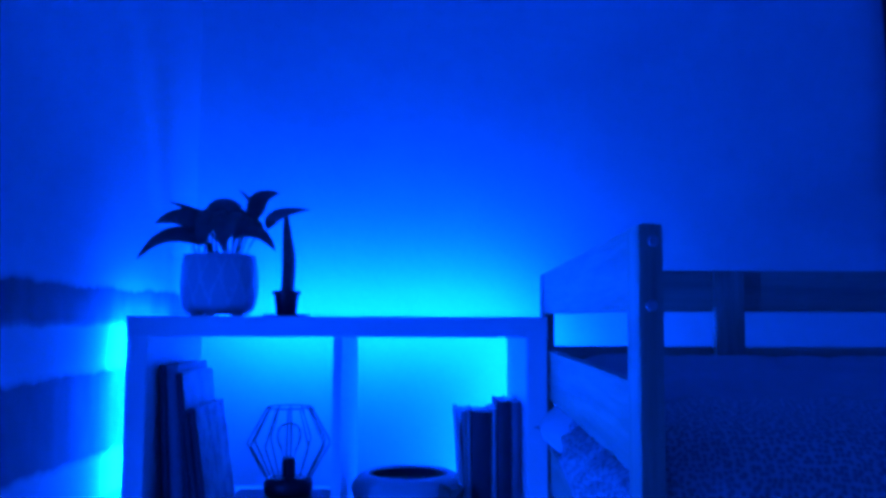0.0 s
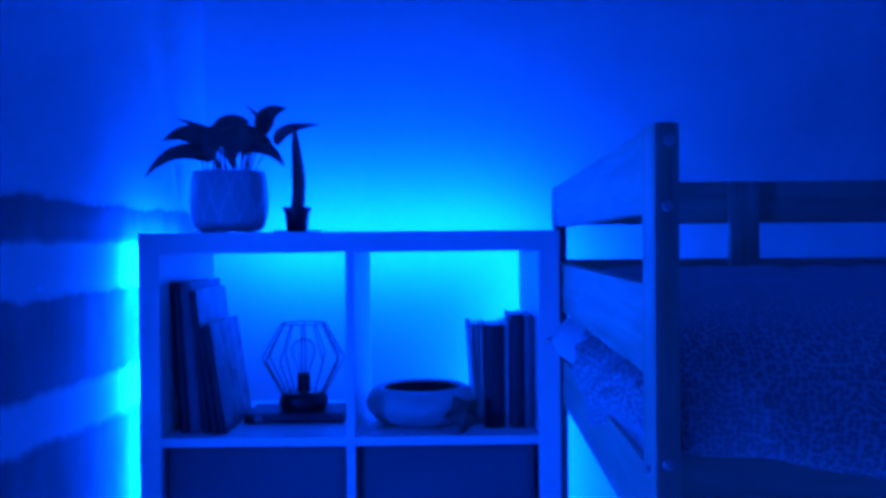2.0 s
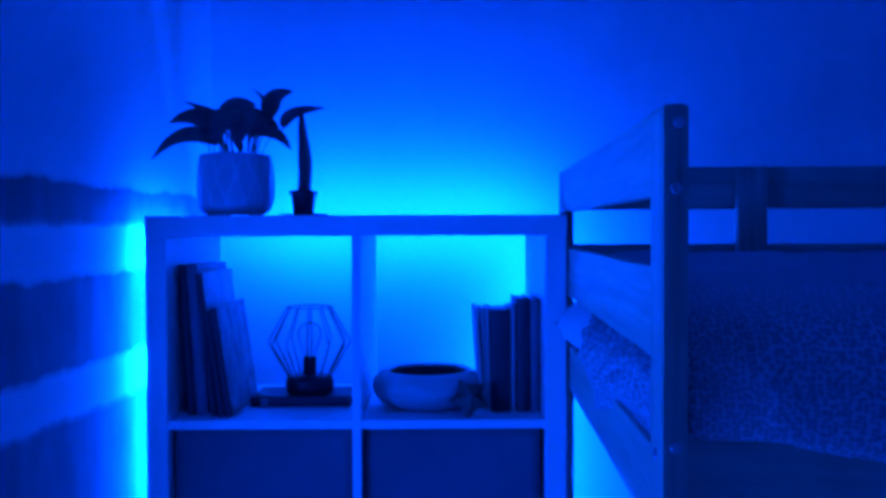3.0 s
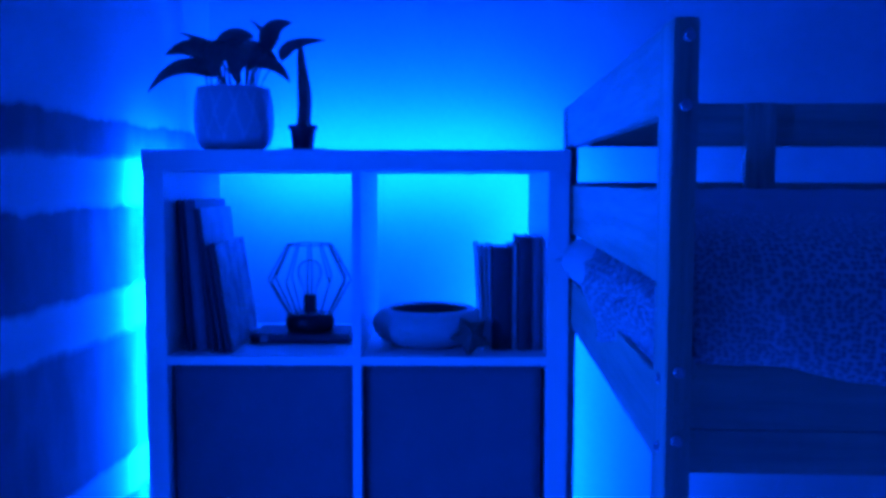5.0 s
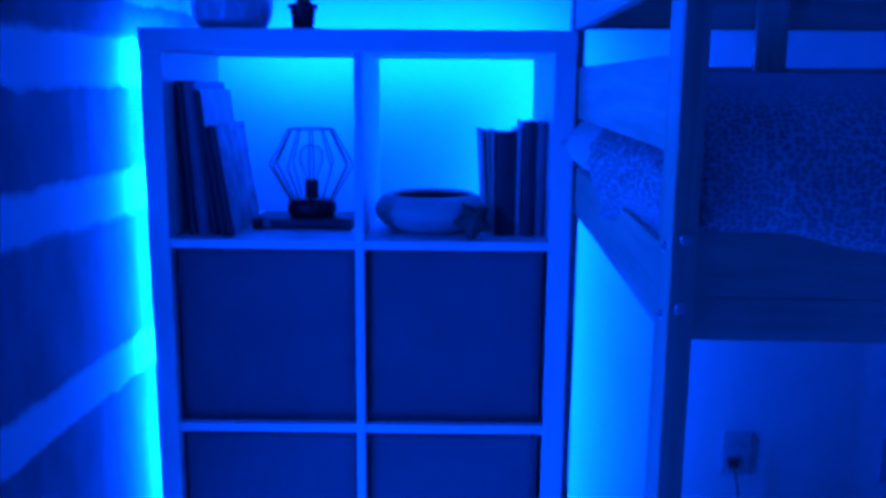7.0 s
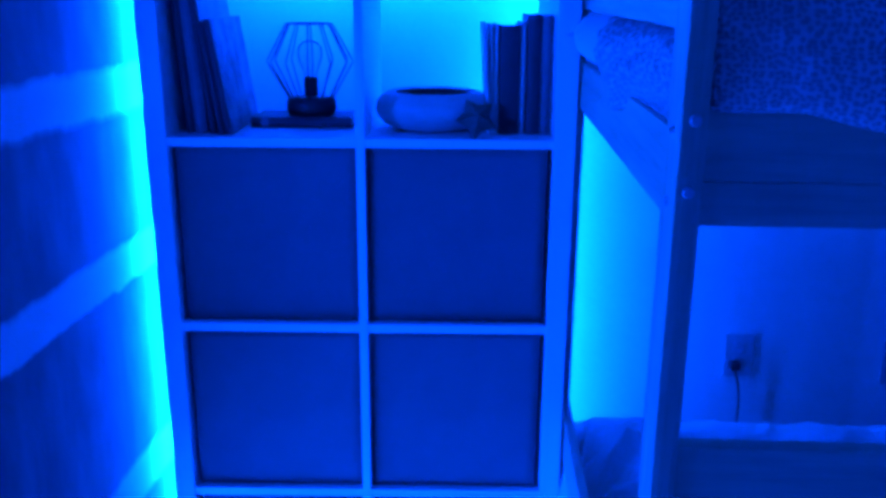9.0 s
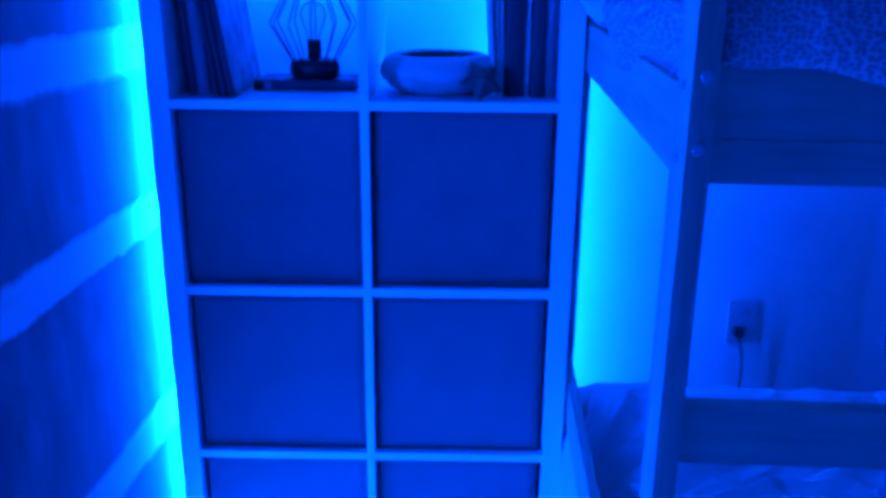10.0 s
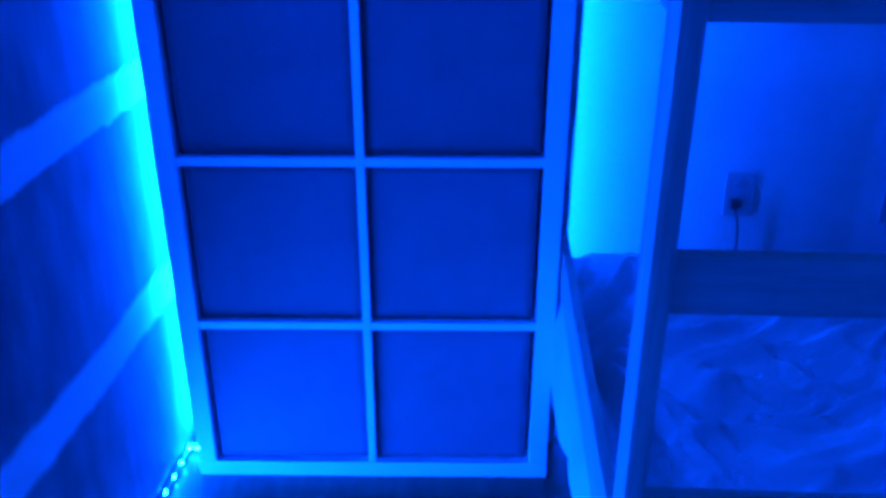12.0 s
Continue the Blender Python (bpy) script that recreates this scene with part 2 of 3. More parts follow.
# ---- storage boxes ----
def storage_box():
    ob = thing("storage_box", pose(0, 0, 0), "dark fabric storage box filling a shelf compartment", "box", "boxes in the shelf unit")
    w, h, d, c = 0.326, 0.333, 0.35, 0.006

    def front_at(s, t):
        x, z = (s - 0.5) * w, t * h
        dish = math.sin(math.pi * s) * math.sin(math.pi * t)
        return (x, 0.004 * dish + 0.0012 * noise.noise((x * 14, z * 14, 2)), z)

    front = part("front_panel", sheet_grid(16, 16, front_at), BOX, ob, smooth=True)
    thick = front.modifiers.new("thick", "SOLIDIFY")
    thick.thickness, thick.offset = c, 1
    slab("side_panel", (-w / 2, -w / 2 + c, c + 0.002, d, 0, h), BOX, ob, bevel=0.001)
    slab("side_panel", (w / 2 - c, w / 2, c + 0.002, d, 0, h), BOX, ob, bevel=0.001)
    slab("back_panel", (-w / 2 + c, w / 2 - c, d - c, d, 0, h), BOX, ob, bevel=0.001)
    slab("base", (-w / 2 + c, w / 2 - c, c + 0.002, d - c, 0, c), BOX, ob, bevel=0)
    return ob


first = storage_box()
spots = [(s * (C + D) / 2 - s * 0.003, 0.026, T + k * (C + D) + 0.001) for k in (2, 1, 0) for s in (-1, 1)]
first.matrix_world = pose(*spots[0])
for s in spots[1:]:
    copy_thing(first, pose(*s))

# ---- light strip round the back of the shelf unit ----
def tape(pts, w, face):
    bm = bmesh.new()
    for a, b in zip(pts, pts[1:]):
        a, b, f = Vector(a), Vector(b), Vector(face)
        side = (b - a).cross(f).normalized() * w / 2
        bm.faces.new([bm.verts.new(p) for p in (a - side, b - side, b + side, a + side)])
    return bm


def chips(pts, step, size, face, out=0.002):
    """Small square light chips along a line."""
    bm = bmesh.new()
    f = Vector(face).normalized()
    for a, b in zip(pts, pts[1:]):
        a, b = Vector(a), Vector(b)
        along = (b - a).normalized()
        side = along.cross(f).normalized() * size / 2
        n = max(1, int((b - a).length / step))
        for k in range(n):
            c = a.lerp(b, (k + 0.5) / n) + f * out
            h = along * size / 2
            bm.faces.new([bm.verts.new(p) for p in (c - side - h, c - side + h, c + side + h, c + side - h)])
    return bm


def light_run(pts, face, step=0.04, size=0.005):
    part("tape", tape(pts, 0.010, face), TAPE, led_strip)
    tagged(part("light_chips", chips(pts, step, size, face), CHIP, led_strip), kind="stuff")


def foot_x(y):
    """Just off the face of the striped wall at y."""
    return -0.4407 + y * math.tan(radians(3.5)) + 0.007


led_strip = thing("light_strip", pose(0, 0, 0), "glowing blue light strip round the back of the shelf unit", "light strip")
YB = DEEP + 0.004
light_run([(-W / 2 + 0.05, YB, H - 0.014), (W / 2 - 0.03, YB, H - 0.014)], (0, 1, 0.2), step=0.040)
light_run([(W / 2 - 0.016, YB, H - 0.035), (W / 2 - 0.016, YB, H - 0.30)], (0.4, 1, 0), step=0.036)
light_run([(W / 2 - 0.016, YB, H - 0.31), (W / 2 - 0.016, YB, 0.05)], (0, 1, 0), step=0.036)
light_run([(-W / 2 - 0.003, 0.12, 0.035), (-W / 2 - 0.003, 0.12, H - 0.012)], (-1, 0, 0), step=0.034, size=0.0060)
light_run([(-W / 2 - 0.003, 0.15, H - 0.016), (-W / 2 - 0.003, 0.38, H - 0.016)], (-1, 0, 0.3), step=0.04, size=0.004)
light_run([(foot_x(0.10), 0.10, 0.012), (foot_x(-0.15), -0.15, 0.014)], (1, -0.09, 0.2), step=0.05, size=0.0036)
light_run([(-0.426, 0.085, 0.014), (-0.392, 0.065, 0.014)], (0, -1, 0.3), step=0.03, size=0.0036)

# The strip goes on along the foot of the striped wall; the upright piece is added.
room_strip = thing("light_strip", pose(0, 0, 0), "glowing blue light strip along the striped wall foot, plus an unseen added fill tape", "light strip")
part("glowing_tape", tape([(foot_x(-0.17), -0.17, 0.03), (foot_x(-1.20), -1.20, 0.03)], 0.010, (1, -0.09, 0)), ROOM_CHIP, room_strip)
part("backing", tape([(foot_x(-0.165) - 0.003, -0.165, 0.03), (foot_x(-1.205) - 0.003, -1.205, 0.03)], 0.014, (1, -0.09, 0)), TAPE, room_strip)

# Invented fill tape out of view, brightens the bed's left-facing boards and posts.
part("glowing_tape", tape([(foot_x(-0.56), -0.56, 1.12), (foot_x(-0.56), -0.56, 1.34)], 0.010, (1, -0.09, 0)), ROOM_CHIP, room_strip)
part("backing", tape([(foot_x(-0.56) - 0.003, -0.56, 1.10), (foot_x(-0.56) - 0.003, -0.56, 1.36)], 0.014, (1, -0.09, 0)), TAPE, room_strip)

# Added fill behind the camera for front-facing surfaces; no such source is known.
far_fill = thing("light_strip", pose(0, 0, 0), "unseen blue fill tape added along the foot of the far wall", "light strip")
part("glowing_tape", tape([(-0.69, -2.87, 0.03), (2.68, -2.87, 0.03)], 0.010, (0, 1, 0)), FAR_FILL_GLOW, far_fill)

# ---- bunk bed ----
TURN_BED = -2.1
BED = pose(0.3555, -0.79, 0, 0.4, 0, TURN_BED)
bed = thing("bunk_bed", BED, "stained pine bunk bed with slatted ends", "bed")
PW, PD = 0.024, 0.060
LONG, DEPTH = 2.06, 0.97
for u in (0, LONG - PW):
    for v in (0, DEPTH - PD):
        post = slab("post", (u, u + PW, v, v + PD, -0.007 * v, 1.549), PINE_UP, bed, bevel=0.007)
        if u == 0 and v == 0:
            front_post = post
    for z0, z1 in ((1.468, 1.5485), (1.312, 1.40), (1.144, 1.226), (0.455, 0.547)):
        slab("end_board", (u + 0.003, u + PW - 0.004, PD, DEPTH - PD, z0, z1), PINE_ACROSS, bed, bevel=0.003)
for v, z0, z1 in ((0.008, 1.147, 1.186), (0.0085, 1.1865, 1.252), (DEPTH - 0.03, 1.473, 1.556), (DEPTH - 0.03, 1.30, 1.405), (0.008, 0.868, 0.93), (0.010, 0.53, 0.637), (DEPTH - 0.03, 0.20, 0.31)):
    slab("rail", (PW, LONG - PW, v, v + 0.02, z0, z1), PINE, bed, bevel=0.0006 if 1.1 < z0 < 1.2 else 0.004)
slab("upright", (0.340, 0.396, DEPTH - 0.055, DEPTH - 0.031, 1.22, 1.555), PINE_UP, bed, bevel=0.003)
slab("mattress", (0.04, LONG - 0.04, 0.05, DEPTH - 0.06, 0.19, 0.405), SHEET, bed, bevel=0.03)
slab("mattress", (0.04, LONG - 0.04, 0.05, DEPTH - 0.06, 1.164, 1.28), SHEET, bed, bevel=0.03)
slab("bed_base", (0.03, LONG - 0.03, 0.03, DEPTH - 0.03, 0.16, 0.185), PINE, bed)
slab("bed_base", (0.03, LONG - 0.03, 0.031, DEPTH - 0.031, 1.150, 1.163), PINE, bed)


def bolt(m):
    """A round barrel-bolt head with a cross slot."""
    bm = bmesh.new()
    r = bmesh.ops.create_cone(bm, cap_ends=True, segments=16, radius1=0.0055, radius2=0.0042, depth=0.003)
    bmesh.ops.translate(bm, vec=(0, 0, 0.0015), verts=r["verts"])
    box(bm, -0.003, 0.003, -0.0006, 0.0006, 0.0028, 0.0034, 0)
    ob = part("bolt", bm, STEEL, front_post, "round steel bolt head")
    ob.matrix_basis = m
    return ob


for u, z in ((0.014, 1.532), (0.012, 1.473), (0.012, 1.24), (0.011, 1.178), (0.012, 0.60)):
    bolt(pose(u, 0, z, 90, 0, 0))
for v, z in ((0.026, 1.228), (0.026, 1.165)):
    bolt(pose(0, v, z, 0, -90, 0))


# ---- lathe and tube helpers ----
def lathe(profile, segments=32, ripple=None):
    """Turns (r, z) points round z; ripple(angle, k) scales the radius."""
    bm = bmesh.new()
    rings = []
    for k, (r, z) in enumerate(profile):
        if r < 1e-6:
            rings.append([bm.verts.new((0, 0, z))] * segments)
            continue
        ring = []
        for i in range(segments):
            a = 2 * math.pi * i / segments
            q = r * (ripple(a, k) if ripple else 1)
            ring.append(bm.verts.new((q * math.cos(a), q * math.sin(a), z)))
        rings.append(ring)
    for lo, hi in zip(rings, rings[1:]):
        for i in range(segments):
            j = (i + 1) % segments
            vs = []
            for v in (lo[i], lo[j], hi[j], hi[i]):
                if v not in vs:
                    vs.append(v)
            if len(vs) > 2:
                bm.faces.new(vs)
    bmesh.ops.recalc_face_normals(bm, faces=bm.faces)
    return bm


def tube(bm, pts, r, sides=8):
    """A round rod along points."""
    pts = [Vector(p) for p in pts]
    rings = []
    for k, p in enumerate(pts):
        d = (pts[min(k + 1, len(pts) - 1)] - pts[max(k - 1, 0)]).normalized()
        a = d.orthogonal().normalized() if abs(d.z) > 0.9 else d.cross(Vector((0, 0, 1))).normalized()
        b = d.cross(a)
        q = r[k] if isinstance(r, (list, tuple)) else r
        rings.append([bm.verts.new(p + q * (a * math.cos(2 * math.pi * i / sides) + b * math.sin(2 * math.pi * i / sides))) for i in range(sides)])
    for lo, hi in zip(rings, rings[1:]):
        for i in range(sides):
            bm.faces.new((lo[i], lo[(i + 1) % sides], hi[(i + 1) % sides], hi[i]))
    bm.faces.new(rings[0][::-1])
    bm.faces.new(rings[-1])
    return bm


def bend(a, b, c, n):
    """Points on the curve from a to c, drawn towards b."""
    a, b, c = Vector(a), Vector(b), Vector(c)
    return [a * (1 - t) ** 2 + 2 * b * t * (1 - t) + c * t * t for t in (k / n for k in range(n + 1))]


# ---- bedding ----
def fold(x, y, z=0.0):
    """Ridged noise from -1 to 1, sharp along the crests."""
    return 1 - 2 * abs(noise.noise((x, y, z))) * 1.7


def crease(x, y, z=0.0):
    """Narrow crests with broad hollows between them."""
    return max(0.0, 1 - 2.6 * abs(noise.noise((x, y, z)))) ** 1.6


def ease(x):
    x = min(1, max(0, x))
    return x * x * (3 - 2 * x)


def along(points, t):
    """A smooth profile through points (a, b) at t from 0 to 1."""
    k = min(len(points) - 2, int(t * (len(points) - 1)))
    f = t * (len(points) - 1) - k
    p0, p1, p2, p3 = (points[min(len(points) - 1, max(0, k + d))] for d in (-1, 0, 1, 2))
    return [0.5 * (2 * b + (c - a) * f + (2 * a - 5 * b + 4 * c - d) * f * f + (3 * b - a - 3 * c + d) * f ** 3) for a, b, c, d in zip(p0, p1, p2, p3)]


def duvet_at(s, t):
    u = 0.0262 + 1.55 * s
    v, z = along([(0.03, 1.215), (-0.012, 1.225), (-0.020, 1.275), (-0.008, 1.328), (0.05, 1.362), (0.25, 1.376), (0.55, 1.378), (0.85, 1.388), (0.90, 1.30)], t)
    face = max(0.0, 1 - abs(t - 0.3) * 3)
    round_end = ease(s / 0.05)
    v += 0.008 * noise.noise((u * 6, z * 9, 1)) * face + 0.045 * (1 - round_end) * face
    z += 0.008 * ease((t - 0.2) / 0.3) * noise.noise((u * 5, v * 6, 3)) + 0.003 * fold(u * 11, v * 9, 5) - 0.02 * (1 - round_end) * (1 - face)
    if t < 0.3:
        z += (0.056 - 0.044 * ease((u - 0.01) / 0.2) - 0.016 * ease((u - 0.15) / 0.5) + 0.004 * noise.noise((u * 9, 2, 2))) * (1 - t / 0.3)
        v -= 0.008 * ease((u - 0.06) / 0.25)
    return (u, v, z)


duvet = thing("duvet", BED, "plump dark spotted duvet lying on the upper bunk", "duvet")
face_cloth = part("spotted_face", sheet_grid(150, 44, lambda s, t: duvet_at(s, 0.58 * t)), SPOTTED, duvet, "cotton with small dark spots", smooth=True)
top_cloth = part("plain_top", sheet_grid(150, 24, lambda s, t: duvet_at(s, 0.58 + 0.42 * t)), TURNED, duvet, "plain grey cotton", smooth=True)
for cloth in (face_cloth, top_cloth):
    solid = cloth.modifiers.new("thick", "SOLIDIFY")
    solid.thickness = 0.012


def bunched_at(s, t):
    """Bunched cloth seen between the end boards of the upper bunk."""
    v = 0.030 + 0.585 * s
    a = math.pi * max(0.0, (t - 0.10) / 0.90)
    close = ease(s / 0.03) * ease((1 - s) / 0.12)
    lump = noise.noise((v * 11, t * 1.5, 7))
    roll = (0.5 + 0.5 * math.sin(v * 30 + 4.0 * t + 2.2 * noise.noise((v * 7, t * 2, 5)))) ** 0.7
    u = 0.018 - (0.010 + 0.018 * roll + 0.016 * lump) * close * math.sin(a) - 0.007 * fold(v * 16 + t * 2, t * 3, 3) * math.sin(a)
    flap = math.exp(-((v - 0.36) / 0.06) ** 2)
    u += 0.016 * crease(v * 8 + t * 1.4, t * 1.6, 21) * math.sin(a) * close
    foot = 1.221 - 0.020 * flap
    z = foot + (1.307 - foot) * min(1.0, t / 0.75) + 0.02 * ease((t - 0.75) / 0.25)
    return (u + 0.05 * ease((t - 0.6) / 0.3) + 0.010 * ease((v - 0.42) / 0.15) - 0.022 * flap * (1 - t), v, z)


bunch = part("blanket", sheet_grid(160, 28, bunched_at), SPOTTED_PALE, smooth=True)
bunch.matrix_world = BED
solid = bunch.modifiers.new("thick", "SOLIDIFY")
solid.thickness, solid.offset = 0.008, -1
tagged(bunch, "bunched pale spotted blanket pressed against the end boards", "blanket")


def cushion(sx, sy, h):
    """A pillow with drawn-out corners."""
    bm = bmesh.new()
    n = 24
    top, bot = [], []
    for i in range(n + 1):
        for j in range(n + 1):
            a, b = 2 * i / n - 1, 2 * j / n - 1
            x = a * sx / 2 * (1 - 0.10 * (1 - b * b))
            y = b * sy / 2 * (1 - 0.10 * (1 - a * a))
            z = h / 2 * max(0.0, (1 - a ** 4) * (1 - b ** 4)) ** 0.45 + 0.004 * noise.noise((x * 14, y * 14, 4)) * (1 - max(abs(a), abs(b)) ** 8)
            top.append(bm.verts.new((x, y, z)))
            bot.append(top[-1] if max(abs(a), abs(b)) > 0.999 else bm.verts.new((x, y, -z)))
    m = n + 1
    for i in range(n):
        for j in range(n):
            k = i * m + j
            bm.faces.new((top[k], top[k + m], top[k + m + 1], top[k + 1]))
            q = (bot[k], bot[k + 1], bot[k + m + 1], bot[k + m])
            if len(set(q)) == 4:
                try:
                    bm.faces.new(q)
                except ValueError:
                    pass
    return bm


pillow = part("pillow", cushion(0.31, 0.42, 0.15), SHEET, smooth=True)
pillow.matrix_world = pose(0.590, -0.03, 1.274, 4, 8, -36)
tagged(pillow, "white cotton pillow poking out between the end boards", "pillow")


def lower_sheet_at(s, t):
    """A rumpled sheet over the lower mattress, gathered towards the end board."""
    v = 0.03 + 0.94 * t
    u = 0.026 + 1.85 * s * s + 0.08 * s
    z, away = 0.456, ease((u - 0.06) / 0.2)
    calm = ease((0.99 - v) / 0.2)
    drift = 0.09 * noise.noise((u * 3.2, v * 2.6, 9)) + 0.035 * noise.noise((u * 8, v * 7, 3))
    p = v - 0.55 * u + drift
    q = v + 0.45 * u + 0.6 * drift
    z += calm * (0.3 + 0.7 * away) * 0.045 * noise.noise((p * 11, u * 2.4, 1))
    z += calm * away * (0.028 * crease(p * 9, u * 2.0, 6) + 0.015 * crease(p * 17, u * 3.5, 2) + 0.010 * crease(q * 9, u * 2, 11))
    z += 0.003 * noise.noise((u * 30, v * 30, 2)) + 0.0022 * noise.noise((u * 70, v * 34, 5))
    gather = (1 - ease((u - 0.03) / 0.28)) * (0.2 + 0.8 * calm)
    angle = math.atan2(v - 0.58, u + 0.01)
    reach = ease(math.hypot(u - 0.02, v - 0.58) / 0.12)
    z += gather * reach * (0.034 * math.sin(angle * 12 + 2 * noise.noise((u * 5, v * 5, 0))) + 0.016 * crease(angle * 6, u * 4, 2))
    z += 0.010 * gather - 0.025 * gather * (1 - reach)
    z += (0.011 + 0.012 * noise.noise((u * 14, v * 5, 8))) * ease((v - 0.72) / 0.2)
    z -= 0.07 * (1 - ease((v - 0.03) / 0.08)) + 0.008 * (1 - ease((0.97 - v) / 0.04))
    return (u, v, z)


lower = part("bed_sheet", sheet_grid(230, 150, lower_sheet_at), SHEET, smooth=True)
lower.matrix_world = BED
tagged(lower, "rumpled pale cotton sheet over the lower bunk", "sheet")


def hanging_at(s, t):
    """Loose sheet hanging out under the lower end board."""
    v = 0.22 + 0.70 * s
    hem = 0.345 - 0.13 * ease((s - 0.1) / 0.7) + 0.012 * math.sin(v * 19)
    z = 0.462 + (hem - 0.462) * t
    u = 0.014 - 0.020 * math.sin(math.pi * min(1.0, 0.75 * t)) * ease(s / 0.15) + 0.005 * fold(v * 7, z * 2, 8) * t
    return (u - 0.002, v, z)


hang = part("hanging_sheet", sheet_grid(70, 30, hanging_at), SHEET, smooth=True)
hang.matrix_world = BED
tagged(hang, "loose pale sheet hanging out under the lower end board", "sheet")


# ---- potted plant ----
PX, PY = -0.240, 0.10
plant = thing("potted_plant", pose(PX, PY, H), "leafy dark plant in a white ridged pot on small feet", "plant")


def wavy(a, z):
    """Upright ridges that sway apart and together, so that they close into long lens shapes."""
    if not 0.012 < z < 0.112:
        return 1
    n = 26
    best = 0.0
    for i in range(n):
        way = 1 if i % 2 else -1
        c = 2 * math.pi * (i + 0.42 * way * math.sin(z * 62 + 0.5 * math.sin(i * 2.1))) / n
        d = (a - c + math.pi) % (2 * math.pi) - math.pi
        best = max(best, math.exp(-(d / 0.035) ** 2))
    return 1 + (0.026 * best - 0.006) * ease((z - 0.012) / 0.02) * ease((0.112 - z) / 0.012)


outline = [(0.060, 0.007), (0.0685, 0.018), (0.0725, 0.044), (0.0728, 0.068), (0.0712, 0.090), (0.0690, 0.108), (0.0682, 0.1165)]
side = [tuple(along(outline, k / 30)) for k in range(31)]
wall = [(0.0, 0.004), (0.050, 0.004), *side, (0.0668, 0.118), (0.064, 0.118), (0.063, 0.112), (0.062, 0.095), (0.0, 0.094)]
shell = lathe(wall, 120, lambda a, k: wavy(a, wall[k][1]) if 2 <= k <= 32 else 1)
# Ridge faces take the paler colour, a painted highlight along the relief.
for face in shell.faces:
    c = face.calc_center_median()
    if 0.062 < math.hypot(c.x, c.y) and wavy(math.atan2(c.y, c.x) % (2 * math.pi), c.z) > 1.006:
        face.material_index = 1
part("pot", shell, [CERAMIC, RIDGE_LIT], plant, "white ceramic pot with a wavy ridged relief", smooth=True)
part("soil", lathe([(0.0, 0.0985), (0.05, 0.099), (0.0622, 0.097)], 24), SOIL, plant)
for a in (-100, -20, 60, 140, 215):
    foot = part("foot", lathe([(0.0, 0.0), (0.008, 0.0), (0.010, 0.003), (0.011, 0.006), (0.0, 0.006)], 14), CERAMIC, plant, smooth=True)
    foot.matrix_basis = pose(0.048 * math.cos(radians(a)), 0.048 * math.sin(radians(a)), 0)


def leaf(base, mid, tip, width, face=(0, -1, 0.3), cup=0.25, wave=0.0):
    """A pointed blade along a curve, cupped at the midrib, on a stalk from the pot."""
    bm = bmesh.new()
    n, m = 14, 6
    pts = bend(base, mid, tip, n)
    rows = []
    for k, p in enumerate(pts):
        t = k / n
        d = (pts[min(k + 1, n)] - pts[max(k - 1, 0)]).normalized()
        side = d.cross(Vector(face)).normalized()
        out = side.cross(d)
        w = width / 2 * (math.sin(math.pi * t ** 0.75) ** 0.8 if 0 < t < 1 else 0.02) * (1 - 0.25 * t)
        row = []
        for j in range(m + 1):
            q = 2 * j / m - 1
            lift = cup * w * abs(q) + wave * width * math.sin(t * 13 + q * 2) * abs(q)
            row.append(bm.verts.new(p + side * (w * q) + out * lift))
        rows.append(row)
    for a, b in zip(rows, rows[1:]):
        for j in range(m):
            bm.faces.new((a[j], a[j + 1], b[j + 1], b[j]))
    ob = part("leaf", bm, LEAF, plant, smooth=True)
    thick = ob.modifiers.new("thick", "SOLIDIFY")
    thick.thickness = 0.0008
    root = Vector((base[0] * 0.45 + random.uniform(-0.01, 0.01), base[1] * 0.4, 0.098))
    if base[2] > 0.1:
        bm = tube(bmesh.new(), bend(root, (root.x * 0.7 + base[0] * 0.3, root.y, base[2] * 0.8 + 0.02), base, 8), [0.0017 - 0.0001 * k for k in range(9)], 6)
        part("stalk", bm, STEM, ob, smooth=True)
    return ob


leaf((-0.026, -0.010, 0.139), (-0.092, -0.035, 0.182), (-0.147, -0.045, 0.106), 0.038, (-0.1, -0.9, 0.4))
leaf((-0.018, 0.000, 0.166), (-0.069, -0.015, 0.206), (-0.120, -0.025, 0.177), 0.048, (0.0, -0.9, 0.4))
leaf((-0.030, 0.020, 0.198), (-0.070, 0.025, 0.212), (-0.107, 0.022, 0.226), 0.013, (0.1, -0.8, 0.5), 0.4)
leaf((-0.028, -0.015, 0.182), (0.012, -0.030, 0.214), (0.048, -0.035, 0.208), 0.052, (0.1, -0.9, 0.4))
leaf((0.026, -0.025, 0.200), (0.024, -0.070, 0.180), (0.021, -0.075, 0.122), 0.060, (0, -1, 0.1))
leaf((-0.010, -0.015, 0.205), (-0.018, -0.050, 0.180), (-0.022, -0.060, 0.130), 0.054, (-0.1, -1, 0.1))
leaf((0.052, 0.000, 0.195), (0.045, -0.030, 0.180), (0.037, -0.050, 0.142), 0.044, (0.2, -1, 0.1))
leaf((0.066, 0.005, 0.186), (0.060, 0.005, 0.240), (0.112, 0.000, 0.240), 0.042, (0.0, -1, 0.1))
leaf((0.066, 0.010, 0.208), (0.056, 0.012, 0.228), (0.030, 0.012, 0.249), 0.009, (0.3, -0.9, 0.2), 0.5)
leaf((0.090, 0.010, 0.170), (0.092, 0.005, 0.208), (0.174, 0.000, 0.208), 0.027, (0.0, -1, 0.2), 0.3)
leaf((0.044, -0.020, 0.156), (0.085, -0.030, 0.170), (0.114, -0.040, 0.124), 0.032, (0.1, -0.8, 0.6))
